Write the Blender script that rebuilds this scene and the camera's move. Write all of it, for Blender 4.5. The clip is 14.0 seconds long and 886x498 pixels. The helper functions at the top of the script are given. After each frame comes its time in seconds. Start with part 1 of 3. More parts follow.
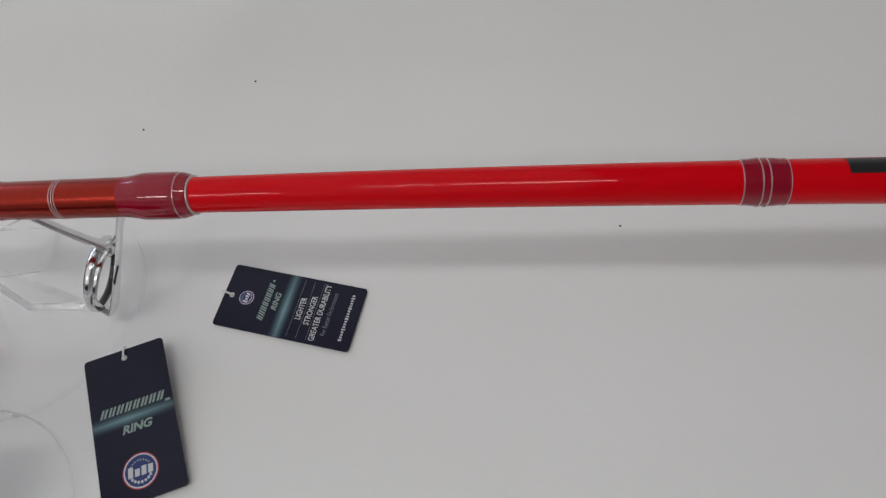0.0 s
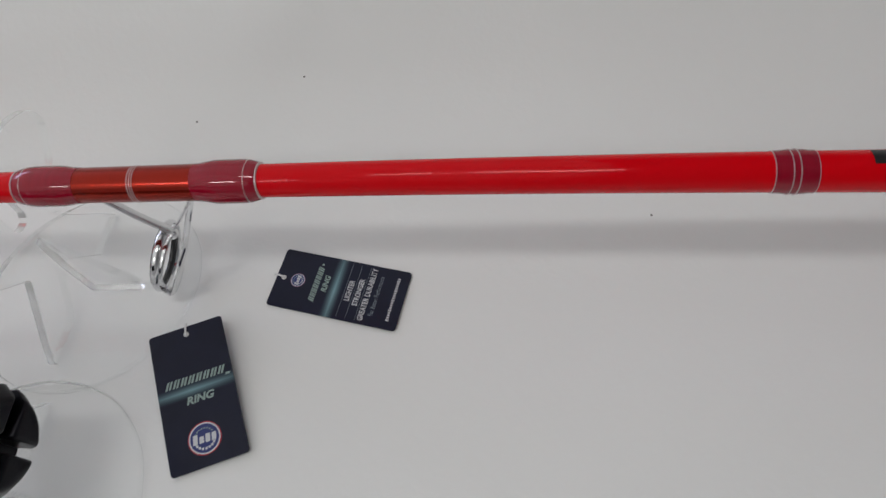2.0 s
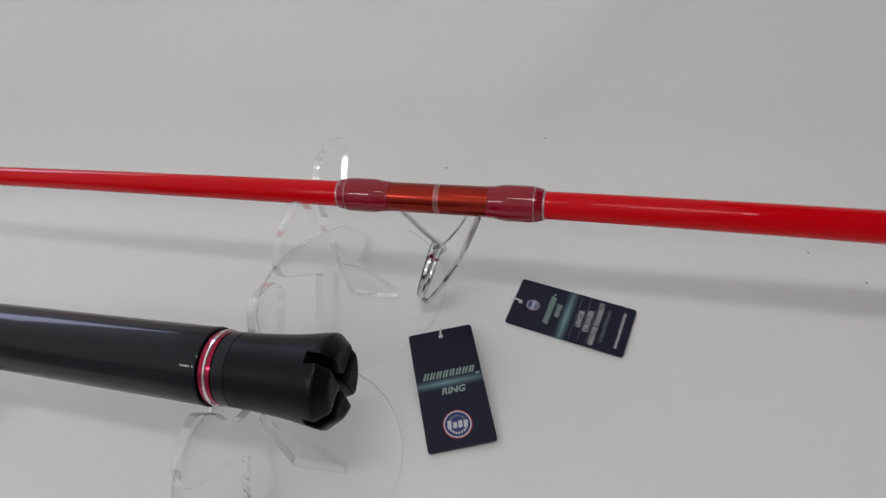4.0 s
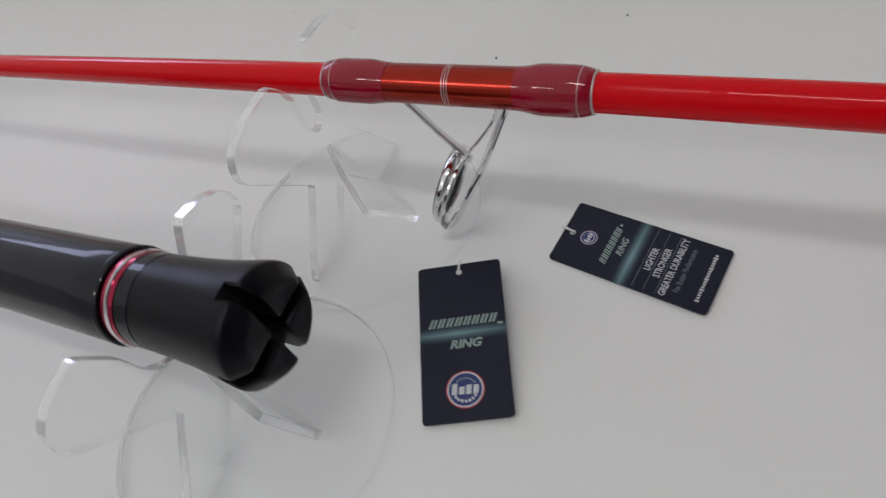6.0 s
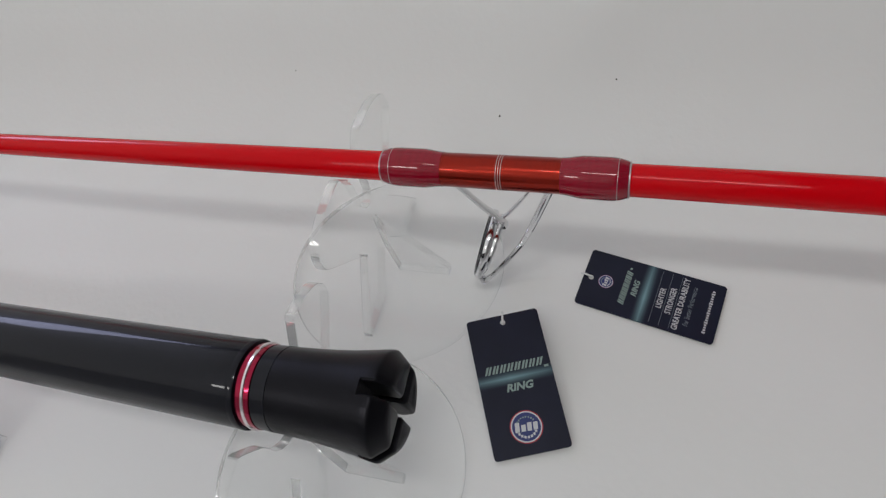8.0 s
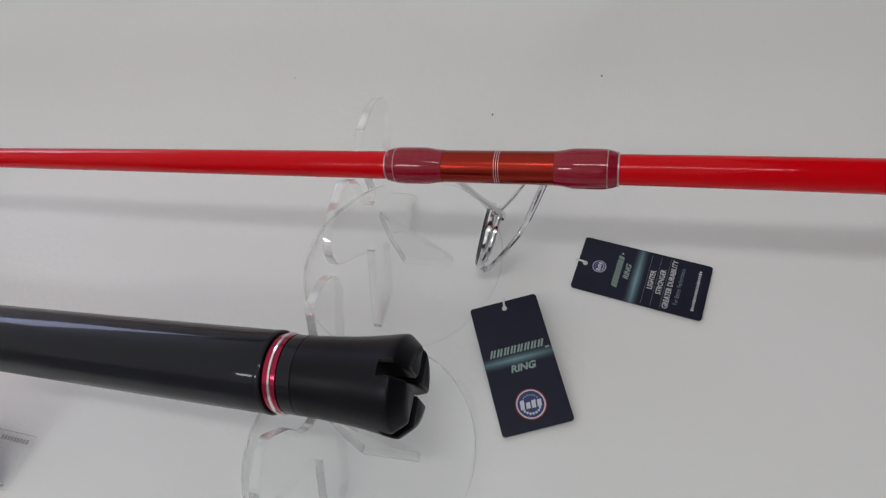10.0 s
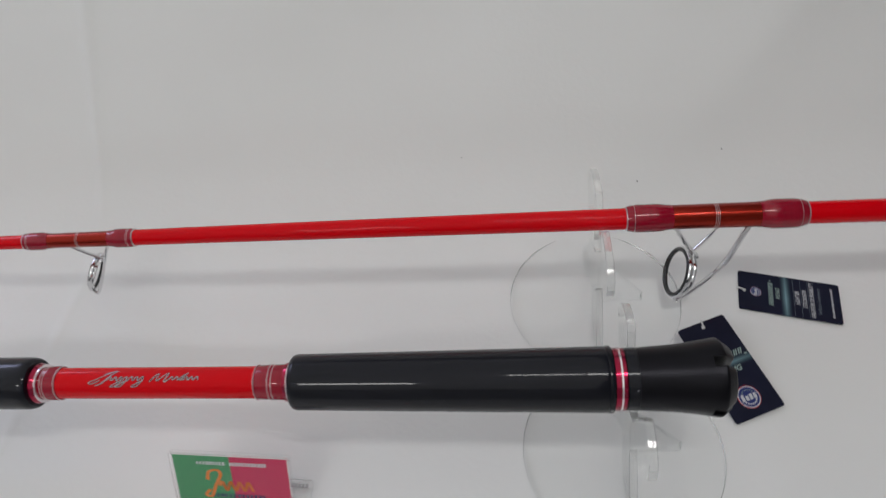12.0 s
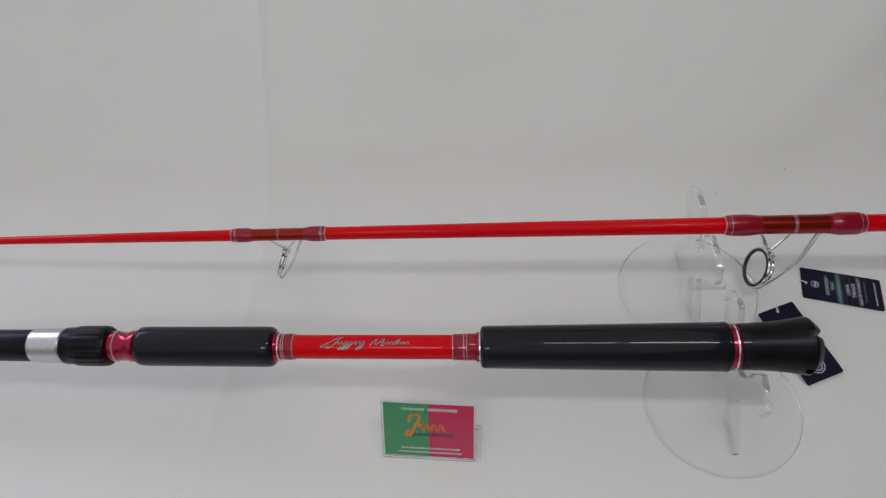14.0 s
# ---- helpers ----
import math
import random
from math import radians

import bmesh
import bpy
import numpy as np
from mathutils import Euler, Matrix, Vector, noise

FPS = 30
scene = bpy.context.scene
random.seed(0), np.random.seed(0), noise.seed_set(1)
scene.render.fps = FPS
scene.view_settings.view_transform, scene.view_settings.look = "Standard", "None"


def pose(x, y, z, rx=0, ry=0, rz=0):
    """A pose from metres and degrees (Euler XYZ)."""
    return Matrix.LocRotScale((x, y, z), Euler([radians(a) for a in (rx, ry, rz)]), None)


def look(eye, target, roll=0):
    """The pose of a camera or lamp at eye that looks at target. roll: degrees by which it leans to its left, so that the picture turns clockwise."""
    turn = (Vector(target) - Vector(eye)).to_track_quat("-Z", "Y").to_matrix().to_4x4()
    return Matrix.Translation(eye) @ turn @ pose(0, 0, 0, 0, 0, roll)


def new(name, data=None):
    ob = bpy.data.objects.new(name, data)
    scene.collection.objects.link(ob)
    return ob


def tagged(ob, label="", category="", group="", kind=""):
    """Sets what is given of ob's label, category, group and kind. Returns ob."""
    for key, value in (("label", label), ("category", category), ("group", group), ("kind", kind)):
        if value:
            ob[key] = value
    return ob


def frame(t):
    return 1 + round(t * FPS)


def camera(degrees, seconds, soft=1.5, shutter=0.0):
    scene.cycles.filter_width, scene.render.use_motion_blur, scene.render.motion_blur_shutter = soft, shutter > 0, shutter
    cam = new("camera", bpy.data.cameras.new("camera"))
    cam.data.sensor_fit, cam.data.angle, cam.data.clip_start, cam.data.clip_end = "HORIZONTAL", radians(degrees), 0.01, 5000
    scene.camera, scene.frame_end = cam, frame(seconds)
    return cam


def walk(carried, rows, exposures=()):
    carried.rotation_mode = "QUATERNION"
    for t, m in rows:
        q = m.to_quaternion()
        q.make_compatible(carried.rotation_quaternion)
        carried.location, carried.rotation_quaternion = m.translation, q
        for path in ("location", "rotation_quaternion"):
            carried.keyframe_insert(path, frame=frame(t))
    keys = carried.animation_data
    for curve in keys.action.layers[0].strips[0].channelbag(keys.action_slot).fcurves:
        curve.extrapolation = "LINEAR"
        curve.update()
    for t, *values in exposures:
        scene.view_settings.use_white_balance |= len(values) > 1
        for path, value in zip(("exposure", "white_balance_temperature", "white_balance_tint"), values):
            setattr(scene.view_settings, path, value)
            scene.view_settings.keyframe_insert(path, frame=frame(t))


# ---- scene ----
cam = camera(66.0, 14.0, soft=1.3, shutter=0.5)
PATH = [
    (0, (0.245, -0.202, 0.364), (-0.027, 0.893, -1.288), -13.0),
    (0.5, (0.243, -0.205, 0.374), (-0.035, 0.867, -1.291), -13.3),
    (1, (0.242, -0.207, 0.381), (-0.03, 0.863, -1.286), -12.9),
    (1.5, (0.234, -0.211, 0.387), (-0.036, 0.868, -1.275), -12.3),
    (2, (0.225, -0.225, 0.384), (-0.063, 0.867, -1.267), -13.2),
    (2.5, (0.204, -0.256, 0.416), (-0.088, 0.87, -1.212), -13.3),
    (3, (0.136, -0.308, 0.43), (-0.153, 0.882, -1.151), -12.5),
    (3.2, (0.115, -0.329, 0.436), (-0.193, 0.892, -1.119), -12.6),
    (5.3, (0.165, -0.300, 0.3165), (-0.731, 0.967, -0.946), -11.5),
    (5.5, (0.1683, -0.2902, 0.3018), (-0.728, 0.9175, -1.0185), -14.4),
    (6, (0.1492, -0.2392, 0.3108), (-0.6844, 0.8149, -1.1725), -21.65),
    (6.5, (0.102, -0.232, 0.339), (-0.597, 0.801, -1.224), -20.7),
    (7, (0.067, -0.238, 0.359), (-0.535, 0.837, -1.216), -17.7),
    (7.5, (0.086, -0.244, 0.39), (-0.497, 0.822, -1.199), -18.0),
    (10, (0.086, -0.271, 0.426), (-0.464, 0.798, -1.173), -19.5),
    (10.5, (0.065, -0.277, 0.445), (-0.443, 0.791, -1.168), -19.9),
    (11, (-0.022, -0.314, 0.466), (-0.372, 0.885, -1.096), -14.0),
    (11.5, (-0.113, -0.348, 0.499), (-0.398, 0.894, -1.042), -10.0),
    (12, (-0.176, -0.39, 0.537), (-0.35, 0.911, -0.973), -7.9),
    (12.5, (-0.187, -0.434, 0.554), (-0.294, 0.885, -0.946), -10.6),
    (13, (-0.205, -0.461, 0.638), (-0.278, 0.837, -0.882), -7.4),
    (13.5, (-0.285, -0.48, 0.661), (-0.421, 0.799, -0.871), -5.8),
    (14, (-0.328, -0.495, 0.67), (-0.455, 0.794, -0.853), -5.5),
]
walk(cam, [(t, look(eye, target, roll)) for t, eye, target, roll in PATH], [(0, 0.02), (2, 0.03), (3.2, -0.02), (5.3, -0.02), (11.5, -0.02), (12.5, -0.03), (13.2, -0.12), (14, -0.15)])

# ---- world and light ----
# the clear stands put many see-through layers behind one another
scene.cycles.transparent_max_bounces = 32
world = bpy.data.worlds.new("room_world")
scene.world = world
world.use_nodes = True
world.node_tree.nodes["Background"].inputs["Color"].default_value = (0.9, 0.95, 1.0, 1)
world.node_tree.nodes["Background"].inputs["Strength"].default_value = 0.05


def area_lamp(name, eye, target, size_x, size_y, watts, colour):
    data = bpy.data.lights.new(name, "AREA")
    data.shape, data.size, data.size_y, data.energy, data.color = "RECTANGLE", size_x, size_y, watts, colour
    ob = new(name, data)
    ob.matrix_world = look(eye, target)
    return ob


CEILING = 1.85
# three bright ceiling panels in front of the table, and a cool skylight behind on the far side
area_lamp("ceiling_panel_light", (0.30, -0.50, CEILING - 0.09), (0.30, -0.50, 0), 0.50, 0.15, 3.8, (1.0, 1.0, 0.98))
area_lamp("ceiling_panel_light", (-0.13, -0.50, CEILING - 0.09), (-0.13, -0.50, 0), 0.26, 0.10, 1.2, (1.0, 1.0, 0.98))
area_lamp("ceiling_panel_light", (-0.98, -1.48, CEILING - 0.09), (-0.98, -1.48, 0), 0.60, 0.24, 6.4, (1.0, 1.0, 0.98))
# wide unseen fill lamp, added under the ceiling to even out the light
area_lamp("soft_ceiling_fill", (-1.90, -0.50, CEILING - 0.02), (-1.90, -0.50, 0), 4.8, 5.6, 37.5, (0.995, 1.0, 0.955))
area_lamp("ceiling_skylight", (-3.2, 2.0, CEILING - 0.05), (-3.2, 2.0, 0), 1.25, 1.9, 44, (0.62, 0.66, 0.98))


# ---- materials ----
def node_material(name, colour, rough, metal=0.0, coat=0.0, ior=1.5):
    mat = bpy.data.materials.new(name)
    mat.use_nodes = True
    bsdf = mat.node_tree.nodes["Principled BSDF"]
    bsdf.inputs["Base Color"].default_value = (*colour, 1)
    bsdf.inputs["Roughness"].default_value = rough
    bsdf.inputs["Metallic"].default_value = metal
    bsdf.inputs["Coat Weight"].default_value = coat
    bsdf.inputs["Coat Roughness"].default_value = 0.05
    bsdf.inputs["IOR"].default_value = ior
    return mat, mat.node_tree, bsdf


def vary(tree, bsdf, colour, spread, scale, stretch=(1, 1, 1), rough=None, rough_spread=0.0, bump=0.0, bump_scale=None):
    """Two scales of noise in colour, in roughness and in relief."""
    coords = tree.nodes.new("ShaderNodeTexCoord")
    mapping = tree.nodes.new("ShaderNodeMapping")
    mapping.inputs["Scale"].default_value = stretch
    tree.links.new(coords.outputs["Object"], mapping.inputs["Vector"])
    coarse = tree.nodes.new("ShaderNodeTexNoise")
    coarse.inputs["Scale"].default_value = scale
    coarse.inputs["Detail"].default_value = 6
    tree.links.new(mapping.outputs["Vector"], coarse.inputs["Vector"])
    ramp = tree.nodes.new("ShaderNodeMix")
    ramp.data_type = "RGBA"
    ramp.inputs[6].default_value = (*[c * (1 - spread) for c in colour], 1)
    ramp.inputs[7].default_value = (*[min(1, c * (1 + spread)) for c in colour], 1)
    tree.links.new(coarse.outputs["Fac"], ramp.inputs[0])
    tree.links.new(ramp.outputs[2], bsdf.inputs["Base Color"])
    if rough is not None:
        span = tree.nodes.new("ShaderNodeMapRange")
        span.inputs["To Min"].default_value = max(0, rough - rough_spread)
        span.inputs["To Max"].default_value = rough + rough_spread
        tree.links.new(coarse.outputs["Fac"], span.inputs["Value"])
        tree.links.new(span.outputs["Result"], bsdf.inputs["Roughness"])
    if bump:
        fine = tree.nodes.new("ShaderNodeTexNoise")
        fine.inputs["Scale"].default_value = bump_scale or scale * 12
        fine.inputs["Detail"].default_value = 4
        tree.links.new(mapping.outputs["Vector"], fine.inputs["Vector"])
        relief = tree.nodes.new("ShaderNodeBump")
        relief.inputs["Strength"].default_value = bump
        relief.inputs["Distance"].default_value = 0.001
        tree.links.new(fine.outputs["Fac"], relief.inputs["Height"])
        tree.links.new(relief.outputs["Normal"], bsdf.inputs["Normal"])


def surface(name, colour, rough, metal=0.0, coat=0.0, spread=0.06, scale=30, stretch=(1, 1, 1), rough_spread=0.03, bump=0.0, bump_scale=None):
    mat, tree, bsdf = node_material(name, colour, rough, metal, coat)
    vary(tree, bsdf, colour, spread, scale, stretch, rough, rough_spread, bump, bump_scale)
    return mat


SHEET = surface("white_sheet", (0.78, 0.78, 0.775), 0.55, spread=0.03, scale=5, bump=0.25, bump_scale=160)
WALL_PAINT = surface("wall_paint", (0.74, 0.74, 0.73), 0.8, spread=0.04, scale=3, bump=0.1, bump_scale=80)
CEILING_PAINT = surface("ceiling_paint", (0.82, 0.82, 0.82), 0.9, spread=0.03, scale=3)
FLOOR_TILE = surface("floor_tile", (0.35, 0.34, 0.33), 0.4, spread=0.1, scale=6)
TABLE_WOOD = surface("table_laminate", (0.45, 0.40, 0.34), 0.45, spread=0.1, scale=8, stretch=(0.2, 1, 1))
RED = surface("red_lacquer", (0.635, 0.0006, 0.0050), 0.02, coat=0.0, spread=0.05, scale=18, stretch=(0.3, 1, 1), rough_spread=0.01)
DARK_RED = surface("dark_red_epoxy_thread", (0.27, 0.0015, 0.016), 0.05, coat=0.0, spread=0.18, scale=60, stretch=(8, 1, 1), rough_spread=0.02, bump=0.03, bump_scale=300)
ORANGE = surface("copper_orange_thread", (0.30, 0.015, 0.005), 0.22, metal=0.8, coat=0.15, spread=0.16, scale=60, stretch=(14, 1, 1), bump=0.06, bump_scale=200)
SILVER_THREAD = surface("silver_thread", (0.60, 0.50, 0.50), 0.35, metal=0.7, spread=0.2, scale=300)
GRIP_BLACK = surface("glossy_black_grip", (0.0055, 0.006, 0.0095), 0.36, coat=0.45, spread=0.4, scale=26, stretch=(0.10, 1, 1), rough_spread=0.10, bump=0.15, bump_scale=260)
RUBBER = surface("black_rubber", (0.0025, 0.0025, 0.0032), 0.33, spread=0.25, scale=70, rough_spread=0.09, bump=0.09, bump_scale=900)
MAGENTA = surface("magenta_anodised_metal", (0.34, 0.004, 0.040), 0.16, metal=0.85, coat=0.4, spread=0.1, scale=60)
CHROME = surface("polished_steel", (0.74, 0.74, 0.75), 0.11, metal=1.0, spread=0.06, scale=90, rough_spread=0.04)
BRIGHT_RING = surface("polished_silver_ring", (0.78, 0.74, 0.75), 0.14, metal=1.0, spread=0.08, scale=120)
SATIN_STEEL = surface("brushed_steel", (0.62, 0.62, 0.62), 0.28, metal=1.0, spread=0.1, scale=40, stretch=(20, 1, 1))
CERAMIC = surface("dark_grey_ceramic", (0.025, 0.026, 0.028), 0.15, spread=0.15, scale=90)
BLACK_INK = surface("black_ink", (0.012, 0.012, 0.013), 0.3, spread=0.1, scale=200)
SILVER_INK = surface("silver_foil_ink", (0.42, 0.39, 0.40), 0.4, metal=0.5, spread=0.15, scale=300)
WHITE_INK = surface("white_ink", (0.56, 0.57, 0.60), 0.5, spread=0.04, scale=200)
GREY_INK = surface("grey_ink", (0.16, 0.19, 0.22), 0.5, spread=0.08, scale=200)
ETCHED = surface("etched_acrylic", (0.42, 0.42, 0.42), 0.6, spread=0.08, scale=200)
MINT_INK = surface("mint_grey_ink", (0.26, 0.35, 0.325), 0.5, spread=0.08, scale=200)
BLUE_INK = surface("deep_blue_ink", (0.010, 0.022, 0.14), 0.4, spread=0.08, scale=200)
CRIMSON_INK = surface("crimson_ink", (0.42, 0.012, 0.035), 0.4, spread=0.06, scale=200)
MAUVE_INK = surface("mauve_ink", (0.26, 0.10, 0.24), 0.45, spread=0.08, scale=200)
ORANGE_INK = surface("orange_ink", (0.75, 0.20, 0.03), 0.45, spread=0.08, scale=200)
NAVY_INK = surface("navy_ink", (0.02, 0.03, 0.10), 0.45, spread=0.08, scale=200)
GREEN_PRINT = surface("green_print", (0.045, 0.27, 0.105), 0.35, coat=0.3, spread=0.06, scale=60)
PINK_PRINT = surface("crimson_pink_print", (0.56, 0.010, 0.085), 0.35, coat=0.3, spread=0.05, scale=60)
PAPER_WHITE = surface("white_card_stock", (0.75, 0.75, 0.74), 0.5, spread=0.03, scale=90)
NYLON = surface("clear_nylon", (0.72, 0.72, 0.72), 0.2, spread=0.05, scale=200)
for lacquer, level in ((RUBBER, 0.21), (RED, 0.24), (DARK_RED, 0.6), (GRIP_BLACK, 0.07)):
    lacquer.node_tree.nodes["Principled BSDF"].inputs["Specular IOR Level"].default_value = level
for lacquer, tint in ((RED, (1, 0.62, 0.65, 1)), (DARK_RED, (1, 0.80, 0.82, 1)), (GRIP_BLACK, (0.85, 0.84, 1, 1)), (RUBBER, (0.88, 0.86, 1, 1))):
    lacquer.node_tree.nodes["Principled BSDF"].inputs["Specular Tint"].default_value = tint
DUST = surface("dark_dust", (0.06, 0.055, 0.05), 0.8, spread=0.3, scale=400)


def acrylic(name, tint, gloss):
    """Clear cast acrylic sheet: light goes straight through the thin plate, its polished faces mirror more at a slant."""
    mat = bpy.data.materials.new(name)
    mat.use_nodes = True
    tree = mat.node_tree
    tree.nodes.remove(tree.nodes["Principled BSDF"])
    clear = tree.nodes.new("ShaderNodeBsdfTransparent")
    clear.inputs["Color"].default_value = (*tint, 1)
    shine = tree.nodes.new("ShaderNodeBsdfGlossy")
    shine.inputs["Roughness"].default_value = 0.02
    slant = tree.nodes.new("ShaderNodeLayerWeight")
    power = tree.nodes.new("ShaderNodeMath")
    power.operation = "POWER"
    power.inputs[1].default_value = 4.0
    span = tree.nodes.new("ShaderNodeMapRange")
    span.inputs["To Min"].default_value = gloss
    span.inputs["To Max"].default_value = 0.16
    mix = tree.nodes.new("ShaderNodeMixShader")
    tree.links.new(slant.outputs["Facing"], power.inputs[0])
    tree.links.new(power.outputs[0], span.inputs["Value"])
    tree.links.new(span.outputs["Result"], mix.inputs[0])
    tree.links.new(clear.outputs["BSDF"], mix.inputs[1])
    tree.links.new(shine.outputs["BSDF"], mix.inputs[2])
    tree.links.new(mix.outputs["Shader"], tree.nodes["Material Output"].inputs["Surface"])
    return mat


def acrylic_edge():
    """The cut and flame-polished edges, which bend and mirror the light, with faint saw ripples."""
    mat = bpy.data.materials.new("polished_acrylic_edge")
    mat.use_nodes = True
    tree = mat.node_tree
    tree.nodes.remove(tree.nodes["Principled BSDF"])
    coords = tree.nodes.new("ShaderNodeTexCoord")
    saw = tree.nodes.new("ShaderNodeTexNoise")
    saw.inputs["Scale"].default_value = 140
    tree.links.new(coords.outputs["Object"], saw.inputs["Vector"])
    relief = tree.nodes.new("ShaderNodeBump")
    relief.inputs["Strength"].default_value = 0.22
    relief.inputs["Distance"].default_value = 0.001
    tree.links.new(saw.outputs["Fac"], relief.inputs["Height"])
    bend = tree.nodes.new("ShaderNodeBsdfGlass")
    bend.inputs["IOR"].default_value = 1.49
    bend.inputs["Roughness"].default_value = 0.0
    tree.links.new(relief.outputs["Normal"], bend.inputs["Normal"])
    clear = tree.nodes.new("ShaderNodeBsdfTransparent")
    clear.inputs["Color"].default_value = (0.97, 0.98, 0.975, 1)
    mix = tree.nodes.new("ShaderNodeMixShader")
    mix.inputs[0].default_value = 0.51
    mirror = tree.nodes.new("ShaderNodeBsdfGlossy")
    mirror.inputs["Roughness"].default_value = 0.04
    tree.links.new(relief.outputs["Normal"], mirror.inputs["Normal"])
    inner = tree.nodes.new("ShaderNodeMixShader")
    inner.inputs[0].default_value = 0.16
    tree.links.new(bend.outputs["BSDF"], inner.inputs[1])
    tree.links.new(mirror.outputs["BSDF"], inner.inputs[2])
    tree.links.new(clear.outputs["BSDF"], mix.inputs[1])
    tree.links.new(inner.outputs["Shader"], mix.inputs[2])
    tree.links.new(mix.outputs["Shader"], tree.nodes["Material Output"].inputs["Surface"])
    return mat


ACRYLIC = acrylic("clear_acrylic", (0.996, 0.998, 0.997), 0.012)
ACRYLIC_EDGE = acrylic_edge()


def tag_print():
    """Near-black navy card with a thin teal streak of light printed across it."""
    mat, tree, bsdf = node_material("navy_tag_print", (0.010, 0.012, 0.028), 0.30, coat=0.0)
    bsdf.inputs["Specular IOR Level"].default_value = 0.2
    coords = tree.nodes.new("ShaderNodeTexCoord")
    split = tree.nodes.new("ShaderNodeSeparateXYZ")
    tree.links.new(coords.outputs["Object"], split.inputs["Vector"])

    def calc(kind, a, b):
        node = tree.nodes.new("ShaderNodeMath")
        node.operation = kind
        for i, v in enumerate((a, b)):
            if isinstance(v, (int, float)):
                node.inputs[i].default_value = v
            elif v is not None:
                tree.links.new(v, node.inputs[i])
        return node.outputs[0]

    off = calc("ABSOLUTE", calc("ADD", split.outputs["Y"], -0.0030), 0)
    core = calc("POWER", calc("MAXIMUM", calc("SUBTRACT", 1.0, calc("DIVIDE", off, 0.0055)), 0.0), 2.0)
    across = calc("SUBTRACT", 1.0, calc("MULTIPLY", calc("ABSOLUTE", calc("ADD", split.outputs["X"], 0.003), 0), 22.0))
    streak = calc("MULTIPLY", core, calc("MAXIMUM", across, 0.25))
    noise_tex = tree.nodes.new("ShaderNodeTexNoise")
    noise_tex.inputs["Scale"].default_value = 45
    tree.links.new(coords.outputs["Object"], noise_tex.inputs["Vector"])
    base = tree.nodes.new("ShaderNodeMix")
    base.data_type = "RGBA"
    base.inputs[6].default_value = (0.008, 0.009, 0.020, 1)
    base.inputs[7].default_value = (0.014, 0.016, 0.038, 1)
    tree.links.new(noise_tex.outputs["Fac"], base.inputs[0])
    mix = tree.nodes.new("ShaderNodeMix")
    mix.data_type = "RGBA"
    mix.inputs[7].default_value = (0.20, 0.34, 0.38, 1)
    tree.links.new(streak, mix.inputs[0])
    tree.links.new(base.outputs[2], mix.inputs[6])
    tree.links.new(mix.outputs[2], bsdf.inputs["Base Color"])
    return mat


TAG_PRINT = tag_print()


# ---- mesh helpers ----
HANDLE_GIRTH = 1.03


def part(name, bm, material, parent=None, label="", smooth=True):
    """Links a bmesh as one mesh object under a thing or a part."""
    mesh = bpy.data.meshes.new(name)
    bmesh.ops.recalc_face_normals(bm, faces=bm.faces[:])
    bm.to_mesh(mesh)
    bm.free()
    for m in material if isinstance(material, (list, tuple)) else (material,):
        mesh.materials.append(m)
    if smooth:
        for poly in mesh.polygons:
            poly.use_smooth = True
        mesh.set_sharp_from_angle(angle=radians(38))
    ob = new(name, mesh)
    ob.parent = parent
    if label:
        tagged(ob, label)
    return ob


def thing(name, label, category, group="", kind="", m=None):
    ob = new(name)
    ob.empty_display_size = 0.02
    if m is not None:
        ob.matrix_world = m
    return tagged(ob, label, category, group, kind)


def loop_skin(bm, rings, closed_ends=True):
    """Skins a list of vertex rings."""
    n = len(rings[0])
    for a, b in zip(rings, rings[1:]):
        for i in range(n):
            bm.faces.new((a[i], a[(i + 1) % n], b[(i + 1) % n], b[i]))
    if closed_ends:
        bm.faces.new(rings[0][::-1])
        bm.faces.new(rings[-1])


def turned(stations, axis, sides=48):
    """A turned part along a rod: (x, radius) stations on the axis line."""
    bm = bmesh.new()
    rings = []
    for x, r in stations:
        x, girth = slide(axis, x)
        c = axis(x)
        r *= girth
        rings.append([bm.verts.new((x, c[1] + r * math.cos(2 * math.pi * k / sides), c[2] + r * math.sin(2 * math.pi * k / sides))) for k in range(sides)])
    loop_skin(bm, rings)
    return bm


def wire(points, radius, sides=10, flat=1.0, ends=True):
    """A round or flattened wire through points."""
    bm = bmesh.new()
    pts = [Vector(p) for p in points]
    rings = []
    up = Vector((0.13, 0.2, 0.97))
    for i, p in enumerate(pts):
        d = (pts[min(i + 1, len(pts) - 1)] - pts[max(i - 1, 0)]).normalized()
        side = d.cross(up).normalized()
        top = side.cross(d).normalized()
        r = radius(i / (len(pts) - 1)) if callable(radius) else radius
        rings.append([bm.verts.new(p + side * r * math.cos(a) + top * r * flat * math.sin(a)) for a in [2 * math.pi * k / sides for k in range(sides)]])
    loop_skin(bm, rings, ends)
    return bm


def smooth_line(points, steps=8):
    """Catmull-Rom line through points."""
    pts = [Vector(p) for p in points]
    pts = [2 * pts[0] - pts[1]] + pts + [2 * pts[-1] - pts[-2]]
    out = []
    for a, b, c, d in zip(pts, pts[1:], pts[2:], pts[3:]):
        for k in range(steps):
            t = k / steps
            out.append(0.5 * (2 * b + (c - a) * t + (2 * a - 5 * b + 4 * c - d) * t * t + (3 * b - a - 3 * c + d) * t ** 3))
    return out + [pts[-2]]


